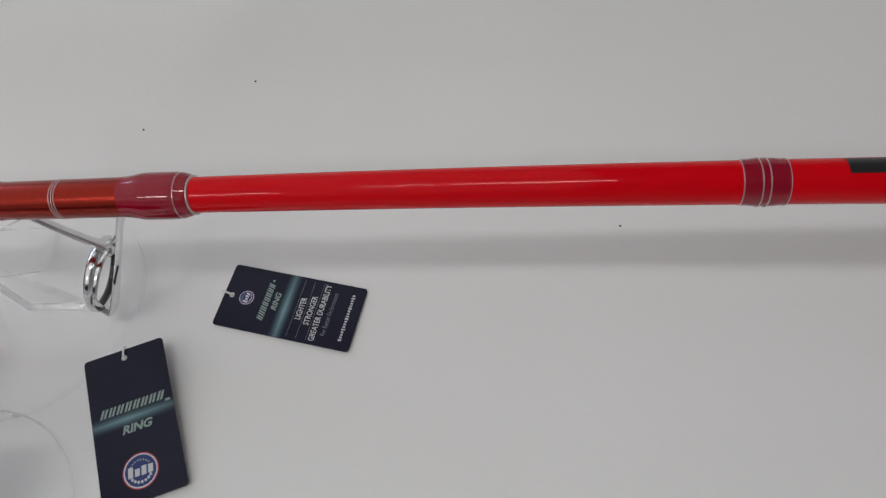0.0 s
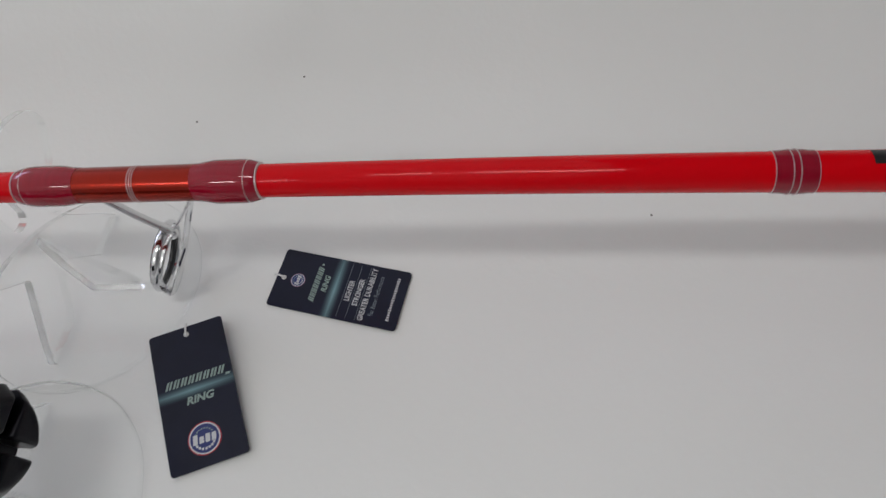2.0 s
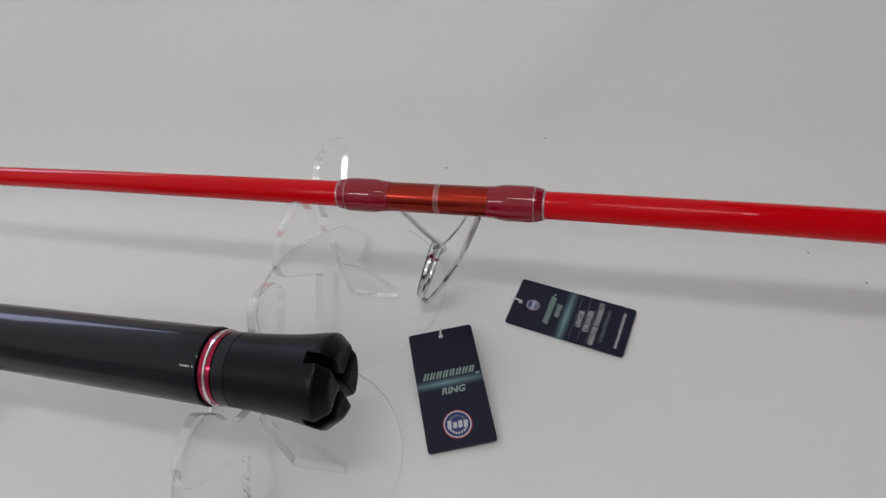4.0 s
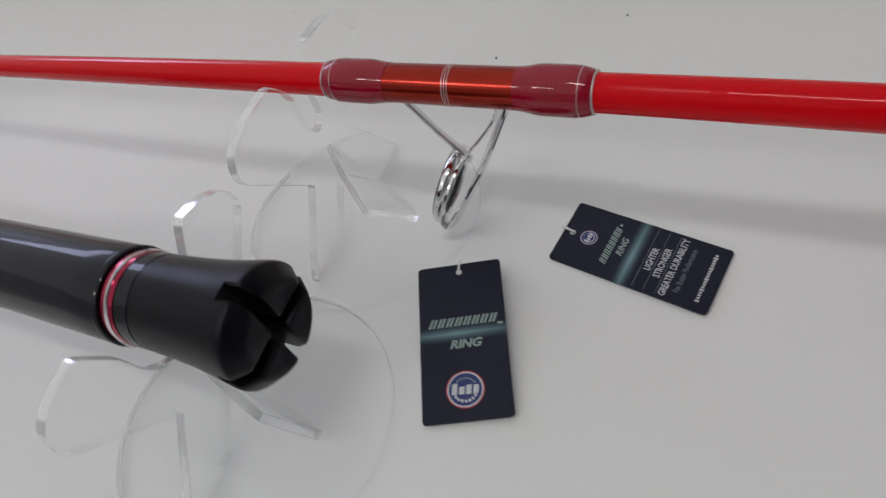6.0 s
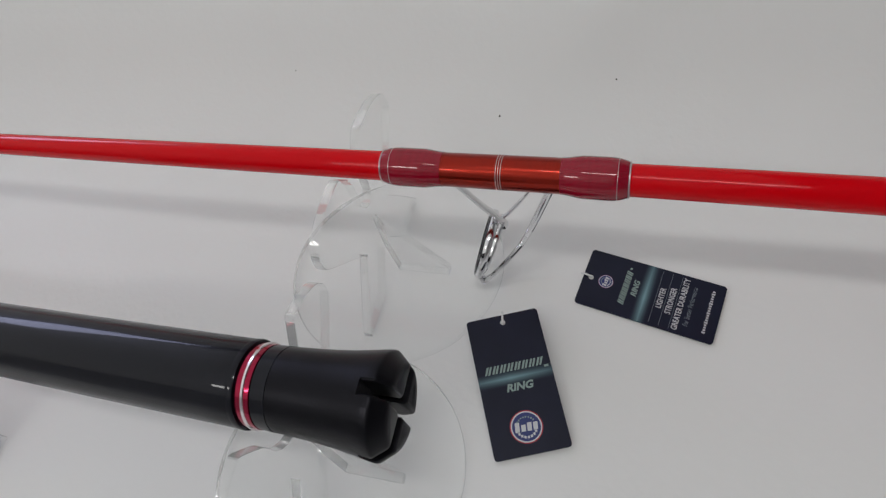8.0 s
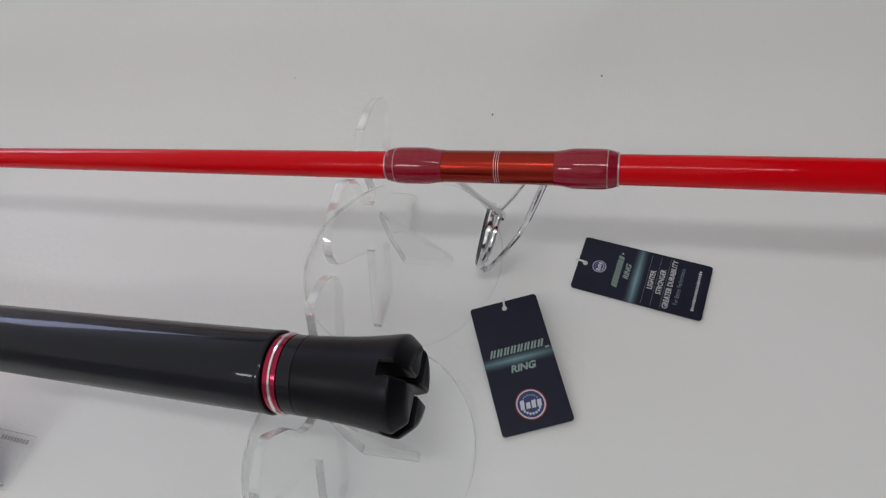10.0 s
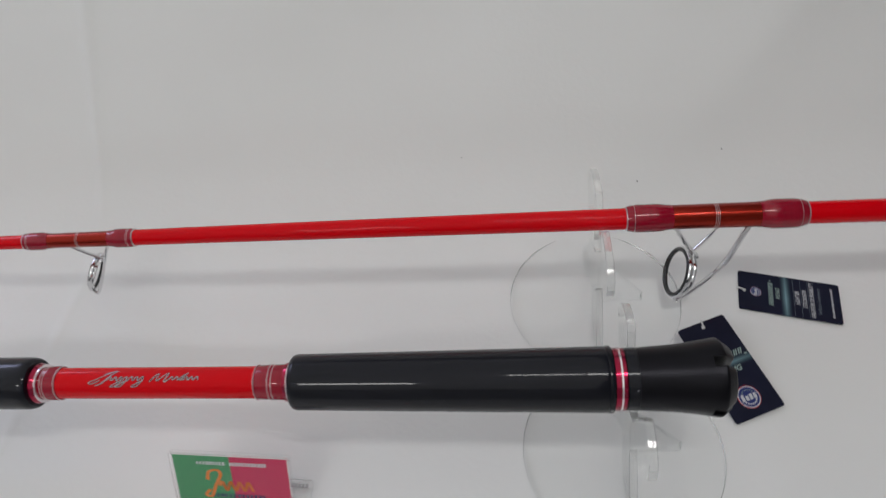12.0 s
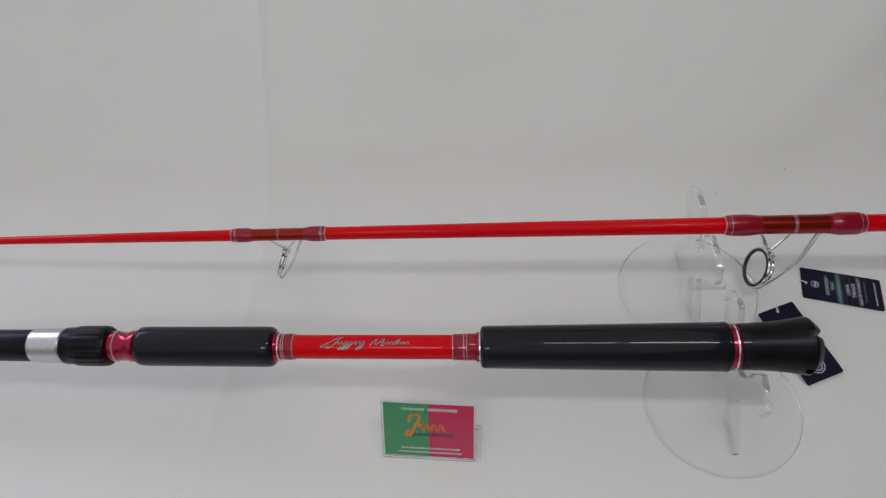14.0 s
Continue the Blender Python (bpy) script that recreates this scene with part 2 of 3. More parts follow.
def slab(outline, thick, bevel=0.0, segments=1):
    """A flat plate from an outline in x and y, from z = 0 to thick; side faces take the second material."""
    bm = bmesh.new()
    low = [bm.verts.new((x, y, 0)) for x, y in outline]
    high = [bm.verts.new((x, y, thick)) for x, y in outline]
    loop_skin(bm, [low, high])
    for f in bm.faces:
        f.normal_update()
    if bevel:
        edges = [e for e in bm.edges if abs(e.verts[0].co.z - e.verts[1].co.z) < 1e-6]
        bmesh.ops.bevel(bm, geom=edges, offset=bevel, segments=segments, affect="EDGES", profile=0.5)
    for f in bm.faces:
        f.normal_update()
        f.material_index = 1 if abs(f.normal.z) < 0.9 else 0
    return bm


def rounded(w, h, r, steps=5):
    out = []
    for cx, cy, a0 in ((w / 2 - r, h / 2 - r, 0), (-w / 2 + r, h / 2 - r, 90), (-w / 2 + r, -h / 2 + r, 180), (w / 2 - r, -h / 2 + r, 270)):
        for k in range(steps + 1):
            a = radians(a0 + 90 * k / steps)
            out.append((cx + r * math.cos(a), cy + r * math.sin(a)))
    return out


def block(x0, x1, y0, y1, z0, z1, bevel=0.0):
    bm = bmesh.new()
    bmesh.ops.create_cube(bm, size=1, matrix=Matrix.Translation(((x0 + x1) / 2, (y0 + y1) / 2, (z0 + z1) / 2)) @ Matrix.Diagonal((x1 - x0, y1 - y0, z1 - z0, 1)))
    if bevel:
        bmesh.ops.bevel(bm, geom=bm.edges[:], offset=bevel, segments=2, affect="EDGES", profile=0.5)
    return bm


def basis(origin, ex, ey):
    """A pose from an origin and two directions."""
    x = Vector(ex).normalized()
    z = x.cross(Vector(ey)).normalized()
    y = z.cross(x)
    m = Matrix((x, y, z)).transposed().to_4x4()
    m.translation = origin
    return m


# ---- the setting ----
SWEEP_Y, SWEEP_R, SLOPE = 0.035, 0.16, radians(50)
WALL_Y = 0.46
FOLD_X = -0.626


def sheet_point(x, s):
    """The white sheet: flat on the table, then swept up into a slope behind, with soft waves and one long fold."""
    if s < SWEEP_Y:
        y, z, ny, nz = s, 0.0, 0.0, 1.0
    else:
        a = min((s - SWEEP_Y) / SWEEP_R, SLOPE)
        beyond = max(0.0, s - SWEEP_Y - SWEEP_R * SLOPE)
        y = SWEEP_Y + SWEEP_R * math.sin(a) + beyond * math.cos(SLOPE)
        z = SWEEP_R * (1 - math.cos(a)) + beyond * math.sin(SLOPE)
        ny, nz = -math.sin(a), math.cos(a)
    rise = min(1.0, max(0.0, (s - 0.06) / 0.25))
    wave = rise * (0.004 * math.sin(5.1 * x + 0.6 * s + 0.7) + 0.0025 * math.sin(11.3 * x - 2.2 * s + 2.0))
    wave += rise * 0.003 * noise.noise((2.2 * x, 1.6 * s, 0.3))
    wave += rise * (0.0040 * noise.noise((4.5 * x, 3.0 * s, 1.7)) + 0.0018 * noise.noise((9.0 * x, 7.0 * s, 4.1)))
    # the cloth hangs back to one side of a slanting drape line
    past = x + 0.05 - 0.95 * (s - 0.13)
    drape = -0.030 * rise * (1 - math.exp(-max(0.0, past) / 0.22)) * min(1.0, max(0.0, past) / 0.05)
    fold = 0.0030 * math.exp(-((x - FOLD_X - 0.014 * math.sin(3 * s + 0.3)) / 0.007) ** 2) * (0.45 + 0.55 * rise)
    crease = 0.0007 * rise * math.exp(-((s - 0.213 - 0.01 * noise.noise((2.0 * x, 0.5, 8.0))) / 0.008) ** 2)
    w = wave + fold + drape + crease
    # it sinks a little beside the tags
    u = max(0.0, x - 0.015)
    sunk = 0.14 * u * u / (u + 0.045) * min(1.3, max(0.0, (0.047 - s) / 0.076))
    return (x, y + ny * w, z + nz * w - 0.016 * (1 - math.exp(-sunk / 0.013)))


def build_sheet():
    bm = bmesh.new()
    xs = sorted({round(-1.9 + 0.02 * i, 3) for i in range(171)} | {round(FOLD_X - 0.04 + 0.004 * i, 3) for i in range(21)})
    ss = [-0.62 + 0.05 * i for i in range(10)] + [-0.14 + 0.01 * i for i in range(17)] + [0.03 + 0.008 * i for i in range(60)] + [0.52, 0.55, 0.58, 0.62]
    grid = [[bm.verts.new(sheet_point(x, s)) for x in xs] for s in ss]
    for a, b in zip(grid, grid[1:]):
        for i in range(len(xs) - 1):
            bm.faces.new((a[i], a[i + 1], b[i + 1], b[i]))
    ob = part("backdrop", bm, SHEET)
    return tagged(ob, "plain white display sheet swept up behind the table", "backdrop", kind="structure")


build_sheet()
tagged(part("table", block(-1.95, 1.6, -0.65, WALL_Y + 0.05, -0.75, -0.0175), TABLE_WOOD), "plain laminate display table under the white sheet", "table", kind="structure")
tagged(part("backing_board", block(-1.9, 1.5, WALL_Y + 0.012, WALL_Y + 0.03, -0.006, 0.42), WALL_PAINT), "plain board behind the white sheet", "board", kind="structure")
tagged(part("floor", block(-4.2, 3.2, -3.4, 3.4, -0.85, -0.75), FLOOR_TILE), "grey tiled shop floor", "floor", kind="structure")
tagged(part("ceiling", block(-4.2, 3.2, -3.4, 3.4, CEILING, CEILING + 0.1), CEILING_PAINT), "plain white painted ceiling", "ceiling", kind="structure")
for wall_name, box in (("wall_north", (-4.2, 3.2, 3.4, 3.5)), ("wall_south", (-4.2, 3.2, -3.5, -3.4)), ("wall_west", (-4.3, -4.2, -3.5, 3.5)), ("wall_east", (3.2, 3.3, -3.5, 3.5))):
    tagged(part(wall_name, block(*box, -0.85, CEILING + 0.1), WALL_PAINT), "plain light grey painted wall", "wall", kind="structure")


# ---- rods ----
def upper_axis(x):
    """The thinner rod, nearly straight, sagging a little towards its tip."""
    y = 0.65 * (0.006 + (0.050 * x * x if x < 0 else 0.0)) + 0.35 * (0.0033 + 0.0126 * x - 0.0272 * x * x)
    z = 0.65 * (0.1065 - (0.054 * x * x if x > 0 else 0.003 * x + 0.057 * x * x)) + 0.35 * (0.1104 - 0.0279 * x + 0.0118 * x * x)
    u = max(0.0, -x)
    return (x, y + 0.024 * u * u, z - 0.024 * u * u)


def upper_radius(x):
    d = 0.0179 + 0.0089 * x if x > 0 else 0.0186 + 0.0052 * x - 0.0050 * x * x
    return max(0.0012, d / 2)


def lower_axis(x):
    """The thicker rod, which hangs a little lower towards its reel seat."""
    u = max(0.0, -x - 0.1)
    return (x, -0.1414 + 0.0116 * u + 0.0326 * u * u, 0.0998 - 0.0018 * u - 0.0394 * u * u)


def slide(axis, x):
    """Where a mark x along a rod comes to lie, and how the girth goes with it."""
    if axis is lower_axis:
        u = max(0.0, -x - 0.1)
        return x + 0.030 * u * u, (1 - 0.042 * u) * HANDLE_GIRTH
    u = max(0.0, -x)
    return x, 1 - 0.020 * u


def along(x0, x1, n, radius):
    return [(x0 + (x1 - x0) * i / n, radius(x0 + (x1 - x0) * i / n)) for i in range(n + 1)]


def swell(x_out, x_in, r_out, r_top, r_in, n=22):
    """Stations of a thread wrap thick with epoxy: a quick shoulder at its outer end, a slow taper inwards."""
    out = []
    for i in range(n + 1):
        t = i / n
        up = min(1.0, t / 0.30)
        down = min(1.0, max(0.0, (t - 0.64) / 0.36))
        up, down = 1 - (1 - up) ** 2.2, down * down * (3 - 2 * down)
        out.append((x_out + (x_in - x_out) * t, r_out + (r_top - r_out) * up + (r_in - r_top) * down))
    return sorted(out)


def thread_ring(name, x, r, axis, parent, width=0.0011, proud=0.0003, material=None):
    return part(name, turned([(x - width / 2, r), (x - width / 4, r + proud), (x + width / 4, r + proud), (x + width / 2, r)], axis), material or SILVER_THREAD, parent)


def on_rod(axis, radius, x, degrees, lift):
    """A place on a rod's skin: degrees from the front (towards -y) over the top."""
    girth = radius(x) * slide(axis, x)[1] / slide(axis, 0)[1]
    x = slide(axis, x)[0]
    c, a = axis(x), radians(degrees)
    r = girth + lift
    return Vector((x, c[1] - r * math.cos(a), c[2] + r * math.sin(a)))


def line_guide(parent, x, size, ring_d, drop, axis, lean, seat_r, legs):
    """A double-foot line guide: polished frame with a dark ceramic ring below the rod."""
    c = Vector(axis(slide(axis, x)[0]))
    tilt = Matrix.Rotation(lean, 4, "Y")
    centre = c + Vector((legs["ring_x"], legs["ring_y"], -drop))
    holder = part("line_guide", wire_ring(centre + tilt @ Vector((0.0006 * size, 0, 0)), ring_d / 2 + 0.0004, 0.0015 * size, tilt, 0.62, 0.95), CHROME, parent, "polished steel line guide")
    part("ceramic_ring", wire_ring(centre + tilt @ Vector((-0.0006 * size, 0, 0)), ring_d / 2 - 0.0013 * size, 0.0021 * size, tilt, 0.95, 1.0), CERAMIC, holder, "dark grey ceramic ring insert")

    def rim(degrees, out=0.0, off=0.0):
        a = radians(degrees)
        return centre + tilt @ Vector((off, -(ring_d / 2 + out) * math.cos(a), (ring_d / 2 + out) * math.sin(a)))

    foot_a = c + Vector((legs["a"], 0, -seat_r * 0.9))
    top = rim(104, 0.0006 * size, 0.0052 * size)
    part("leg", wire(smooth_line([foot_a + Vector((-0.006, 0, 0.003)), foot_a, foot_a.lerp(top, 0.55) + Vector((0, 0, -0.001)), top, rim(95, -0.0010, 0.0050 * size)]), lambda t: (0.0036 - 0.0005 * math.sin(math.pi * t) + 0.0010 * t * t) * size, flat=0.55), CHROME, holder)
    part("leg", wire(smooth_line([rim(100, -0.0004, 0.0052 * size), rim(62, 0.0, 0.0045 * size), rim(15, 0.0, 0.0036 * size), rim(-48, 0.0, 0.0020 * size)]), lambda t: (0.0022 - 0.0006 * t) * size, flat=0.6), CHROME, holder)
    for s, deg in ((-1, -48), (1, 116)):
        foot_b = c + Vector((legs["b"], -0.0045, -seat_r * 0.86)) if s < 0 else c + Vector((legs["b"] - 0.005 * size, seat_r * 0.9, -seat_r * 0.35))
        low = rim(deg, 0.0005, 0.002 * size if s < 0 else 0.0046 * size)
        bulge = foot_b.lerp(low, 0.5) + Vector((0.0075 * size, -0.15 * ring_d, 0.0030 * size) if s < 0 else (0.0035 * size, 0.13 * ring_d, -0.0042 * size))
        part("leg", wire(smooth_line([foot_b + Vector((0.006, 0, 0.003)), foot_b, bulge, low + (Vector((0.006 * size, -0.0008, -0.001)) if s < 0 else Vector((0.004 * size, 0.001, 0.002))), low]), lambda t, thick=0.0034 if s < 0 else 0.0023: (thick - 0.0006 * math.sin(math.pi * t)) * size, flat=0.62), CHROME, holder)
    return holder


def wire_ring(centre, radius, r, tilt, flat_x, flat_r, n=44, m=10):
    bm = bmesh.new()
    rings = []
    for i in range(n):
        a = 2 * math.pi * i / n
        out = Vector((0, math.cos(a), math.sin(a)))
        rings.append([bm.verts.new(centre + tilt @ (out * (radius + r * flat_r * math.cos(b)) + Vector((r * math.sin(b) / flat_x, 0, 0)))) for b in [2 * math.pi * k / m for k in range(m)]])
    loop_skin(bm, rings + [rings[0]], False)
    return bm


def guide_binding(rod, x0, half, lump, r_lump, r_mid, axis, radius):
    """The two glossy dark red wraps, the copper thread between them and the fine silver trim."""
    part("underwrap", turned(along(x0 - half + lump * 0.8, x0 + half - lump * 0.8, 10, lambda x: r_mid + (x - x0) * 0.004), axis), ORANGE, rod, "copper orange metallic thread wrap")
    for s in (-1, 1):
        outer, inner = x0 + s * half, x0 + s * (half - lump)
        grow = 1.0 + 0.022 * s
        part("thread_wrap", turned(swell(outer, inner, radius(outer) + 0.0010, r_lump * grow, r_mid + 0.0002 + (inner - x0) * 0.004), axis), DARK_RED, rod, "dark red thread wrap under glossy epoxy")
        edge = x0 + s * (half + 0.0006)
        thread_ring("trim_thread", edge, radius(edge) + 0.0006, axis, rod, 0.0011, 0.0005)
        ring_at = x0 + s * (half - lump * 0.17)
        for shift in (-0.0007, 0.0007):
            thread_ring("trim_thread", ring_at + shift, radius(outer) + 0.0010 + (r_lump * grow - radius(outer) - 0.0010) * (1 - (1 - 0.17 / 0.30) ** 2.2) - 0.00025, axis, rod, 0.0005, 0.00030)
    for k in (-1, 0, 1):
        thread_ring("trim_thread", x0 + k * 0.0014 * half / 0.073, r_mid - 0.0001, axis, rod, 0.0006 * half / 0.073, 0.0003)


def upper_rod():
    rod = thing("fishing_rod", "slim glossy red fishing rod with steel guides on clear stand", "fishing rod")
    part("blank", turned(along(-1.32, 0.74, 60, upper_radius), upper_axis), RED, rod, "glossy red lacquered blank")
    guide_binding(rod, 0.0, 0.072, 0.037, 0.0120, 0.0103, upper_axis, upper_radius)
    line_guide(rod, 0.0, 1.0, 0.0445, 0.071, upper_axis, 0.32, 0.0103, {"ring_x": -0.019, "ring_y": -0.002, "a": -0.032, "b": 0.0285})
    guide_binding(rod, -0.5650, 0.0550, 0.0247, 0.0086, 0.0071, upper_axis, upper_radius)
    line_guide(rod, -0.5650, 0.72, 0.0365, 0.0485, upper_axis, 0.38, 0.0071, {"ring_x": -0.0085, "ring_y": 0.001, "a": -0.016, "b": 0.025})
    # butt winding near the handle end of the section, then the black lettering block
    band = [(0.339, upper_radius(0.339) + 0.0004), (0.3412, 0.0108), (0.345, 0.0112), (0.3535, 0.0113), (0.3565, 0.0109), (0.3588, upper_radius(0.3588) + 0.0004)]
    part("thread_wrap", turned(band, upper_axis), DARK_RED, rod, "dark red thread wrap with silver trim")
    for x, r in ((0.3388, 0.0104), (0.3468, 0.0112), (0.3502, 0.0113), (0.3590, 0.0106)):
        thread_ring("trim_thread", x, r, upper_axis, rod, 0.0007, 0.0004)
    for x0, x1 in ((0.384, 0.404), (0.408, 0.424), (0.428, 0.446)):
        bm = bmesh.new()
        rings = [[bm.verts.new(on_rod(upper_axis, upper_radius, x, 70 + 52 * k / 10, 0.00015)) for k in range(11)] for x in (x0, (x0 + x1) / 2, x1)]
        for a, b in zip(rings, rings[1:]):
            for i in range(10):
                bm.faces.new((a[i], a[i + 1], b[i + 1], b[i]))
        part("lettering_bar", bm, BLACK_INK, rod, "black printed lettering bar")
    return rod


def lower_radius(x):
    return 0.0119 * HANDLE_GIRTH


def script_stroke(rod, pts, centre_deg, radius, width):
    """A silver stroke over a wider dark one, laid on the handle blank."""
    for wide, lift, colour, what in ((width * 1.25, 0.00010, BLACK_INK, "dark printed outline"), (width * 0.58, 0.00022, SILVER_INK, "silver printed script mark")):
        script_ribbon(rod, pts, centre_deg, radius, wide, lift, colour, what)


def script_ribbon(rod, pts, centre_deg, radius, width, lift, colour, what):
    bm = bmesh.new()
    rows = []
    for i, (x, h) in enumerate(pts):
        q0, q1 = pts[max(0, i - 1)], pts[min(len(pts) - 1, i + 1)]
        d = Vector((q1[0] - q0[0], q1[1] - q0[1]))
        d = d.normalized() if d.length > 1e-9 else Vector((1, 0))
        side = Vector((-d.y, d.x)) * width * (0.6 + 0.4 * abs(d.y))
        row = []
        for s in (-1, 1):
            px, ph = x + s * side.x, h + s * side.y
            row.append(bm.verts.new(on_rod(lower_axis, lower_radius, px, centre_deg + math.degrees(ph / radius), lift)))
        rows.append(row)
    for a, b in zip(rows, rows[1:]):
        bm.faces.new((a[0], a[1], b[1], b[0]))
    part("script_mark", bm, colour, rod, what)


def slotted_cap(rod):
    """The butt cap: flared rubber with a rounded lip and a cross slot cut into its end."""
    ax = lower_axis
    prof = [(-0.0860, 0.0205), (-0.0857, 0.0213), (-0.082, 0.0216), (-0.070, 0.0222), (-0.060, 0.0229), (-0.050, 0.0239), (-0.043, 0.0249), (-0.0370, 0.0258)]
    body = turned(prof, ax, 64)
    cap = part("butt_cap", body, RUBBER, rod, "black rubber butt cap with a cross slot in its end")
    slot, lip = 0.0034, 0.0258 * HANDLE_GIRTH
    c0 = Vector(ax(-0.0370))
    turn = radians(5)
    levels = ((-0.0005, 0.998), (0.0030, 1.019), (0.0066, 1.036), (0.0078, 1.030), (0.0086, 1.005), (0.0140, 0.835), (0.0149, 0.795), (0.0153, 0.745))
    for q in range(4):
        # one quarter of the end, standing proud between the slots, chamfered towards its rim
        a0 = turn + q * math.pi / 2
        bm = bmesh.new()
        rings = []
        for off, f in levels:
            r = lip * f
            gap = slot + (0.0007 if off > 0.0145 else 0.0) + (0.0008 if off > 0.0150 else 0.0)
            lo = math.asin(gap / r)
            ease = 0.0011 / r
            arc = [lo + ease + (math.pi / 2 - 2 * lo - 2 * ease) * k / 12 for k in range(13)]
            inset = r - 0.0009
            flat = [(gap + 0.0010, gap), (math.sqrt(inset * inset - gap * gap), gap)] + [(r * math.cos(v), r * math.sin(v)) for v in arc] + [(gap, math.sqrt(inset * inset - gap * gap)), (gap, gap + 0.0010)]
            rings.append([bm.verts.new(c0 + Vector((off, -(u * math.cos(a0) - v * math.sin(a0)), -(u * math.sin(a0) + v * math.cos(a0))))) for u, v in flat])
        loop_skin(bm, rings)
        part("end_pad", bm, RUBBER, cap)
    return cap


def lower_rod():
    ax = lower_axis
    rod = thing("fishing_rod", "red fishing rod section with black grips on clear stand", "fishing rod")
    part("blank", turned(along(-1.25, -0.10, 40, lambda x: 0.0119 if x > -1.02 else 0.0095), ax), RED, rod, "glossy red lacquered blank")
    part("rear_grip", turned([(-0.3375, 0.0150), (-0.3370, 0.0182), (-0.3355, 0.0197), (-0.3325, 0.0203)] + along(-0.325, -0.108, 14, lambda x: 0.0203 + (x + 0.325) / 0.217 * 0.0024) + [(-0.1065, 0.0224), (-0.1062, 0.0229), (-0.1035, 0.0231), (-0.1027, 0.0226), (-0.1023, 0.0190)], ax, 64), GRIP_BLACK, rod, "glossy black cylindrical rear grip")
    part("collar", turned([(-0.1024, 0.0190), (-0.1020, 0.0214), (-0.0985, 0.0217), (-0.0945, 0.0214), (-0.0940, 0.0190)], ax, 64), MAGENTA, rod, "magenta anodised metal collar")
    part("trim_ring", turned([(-0.0988, 0.0214), (-0.0985, 0.0221), (-0.0972, 0.0223), (-0.0968, 0.0214)], ax, 64), BRIGHT_RING, rod, "polished silver ring")
    part("band", turned([(-0.0942, 0.0190), (-0.0938, 0.0212), (-0.0860, 0.0215), (-0.0856, 0.0190)], ax, 64), GRIP_BLACK, rod, "glossy black band")
    slotted_cap(rod)
    for a, b, tint in ((-0.3655, -0.3375, DARK_RED), (-0.549, -0.5275, DARK_RED)):
        part("thread_wrap", turned([(a, 0.0121), (a + 0.001, 0.0126), ((a + b) / 2, 0.0129), (b - 0.001, 0.0131), (b, 0.0124)], ax), tint, rod, "dark red thread wrap with silver trim")
        for f in (0.03, 0.42, 0.52, 0.97):
            thread_ring("trim_thread", a + (b - a) * f, 0.0126, ax, rod, 0.0009, 0.0005)
    part("collar", turned([(-0.3425, 0.0125), (-0.3418, 0.0142), (-0.3396, 0.0147), (-0.3390, 0.0140)], ax), MAGENTA, rod, "magenta anodised metal collar")
    part("trim_ring", turned([(-0.3392, 0.0138), (-0.3388, 0.0152), (-0.3376, 0.0153), (-0.3370, 0.0145)], ax), BRIGHT_RING, rod, "polished silver ring")
    part("trim_ring", turned([(-0.5440, 0.0130), (-0.5436, 0.0147), (-0.5424, 0.0147), (-0.5420, 0.0130)], ax), BRIGHT_RING, rod, "polished silver ring")
    part("fore_grip", turned([(-0.6998, 0.0150), (-0.6992, 0.0178), (-0.697, 0.0194), (-0.693, 0.0200)] + along(-0.687, -0.559, 8, lambda x: 0.0201) + [(-0.5545, 0.0199), (-0.5512, 0.0192), (-0.5495, 0.0178), (-0.5490, 0.0140)], ax, 64), GRIP_BLACK, rod, "glossy black cylindrical fore grip")
    part("collar", turned([(-0.5494, 0.0130), (-0.5490, 0.0150), (-0.5475, 0.0155), (-0.5460, 0.0150), (-0.5440, 0.0138), (-0.5435, 0.0125)], ax), MAGENTA, rod, "magenta anodised metal collar")
    part("collar", turned([(-0.7330, 0.0125), (-0.7320, 0.0152), (-0.7265, 0.0160), (-0.7225, 0.0152), (-0.7105, 0.0150), (-0.7080, 0.0162), (-0.7020, 0.0164), (-0.6993, 0.0140)], ax), MAGENTA, rod, "magenta anodised metal spacer")
    for x in (-0.7240, -0.7050):
        thread_ring("trim_ring", x, 0.0158, ax, rod, 0.0012, 0.0004)
    seat = part("reel_seat", turned([(-1.02, 0.0150), (-1.015, 0.0165)] + along(-1.0, -0.82, 6, lambda x: 0.0168) + [(-0.812, 0.0150)], ax, 48), RUBBER, rod, "matt black reel seat body")
    nut = [(-0.7850, 0.0165), (-0.7842, 0.0188), (-0.780, 0.0193), (-0.7715, 0.0194), (-0.7695, 0.0206), (-0.763, 0.0209), (-0.739, 0.0209), (-0.7345, 0.0204), (-0.7322, 0.0185), (-0.7318, 0.0140)]
    bm = turned(nut, ax, 72)
    for v in bm.verts:
        if slide(ax, -0.770)[0] < v.co.x < slide(ax, -0.733)[0]:
            c = Vector(ax(v.co.x))
            d = v.co - c
            v.co = c + d * (1.0 if int(round(math.atan2(d.z, d.y) / (2 * math.pi) * 72)) % 4 < 2 else 0.965)
    part("lock_nut", bm, RUBBER, seat, "knurled black lock nut")
    part("hood", turned([(-0.8235, 0.0168), (-0.8225, 0.0177), (-0.8145, 0.0180), (-0.790, 0.0183), (-0.7865, 0.0186), (-0.7845, 0.0170)], ax, 56), SATIN_STEEL, seat, "brushed steel reel seat hood")
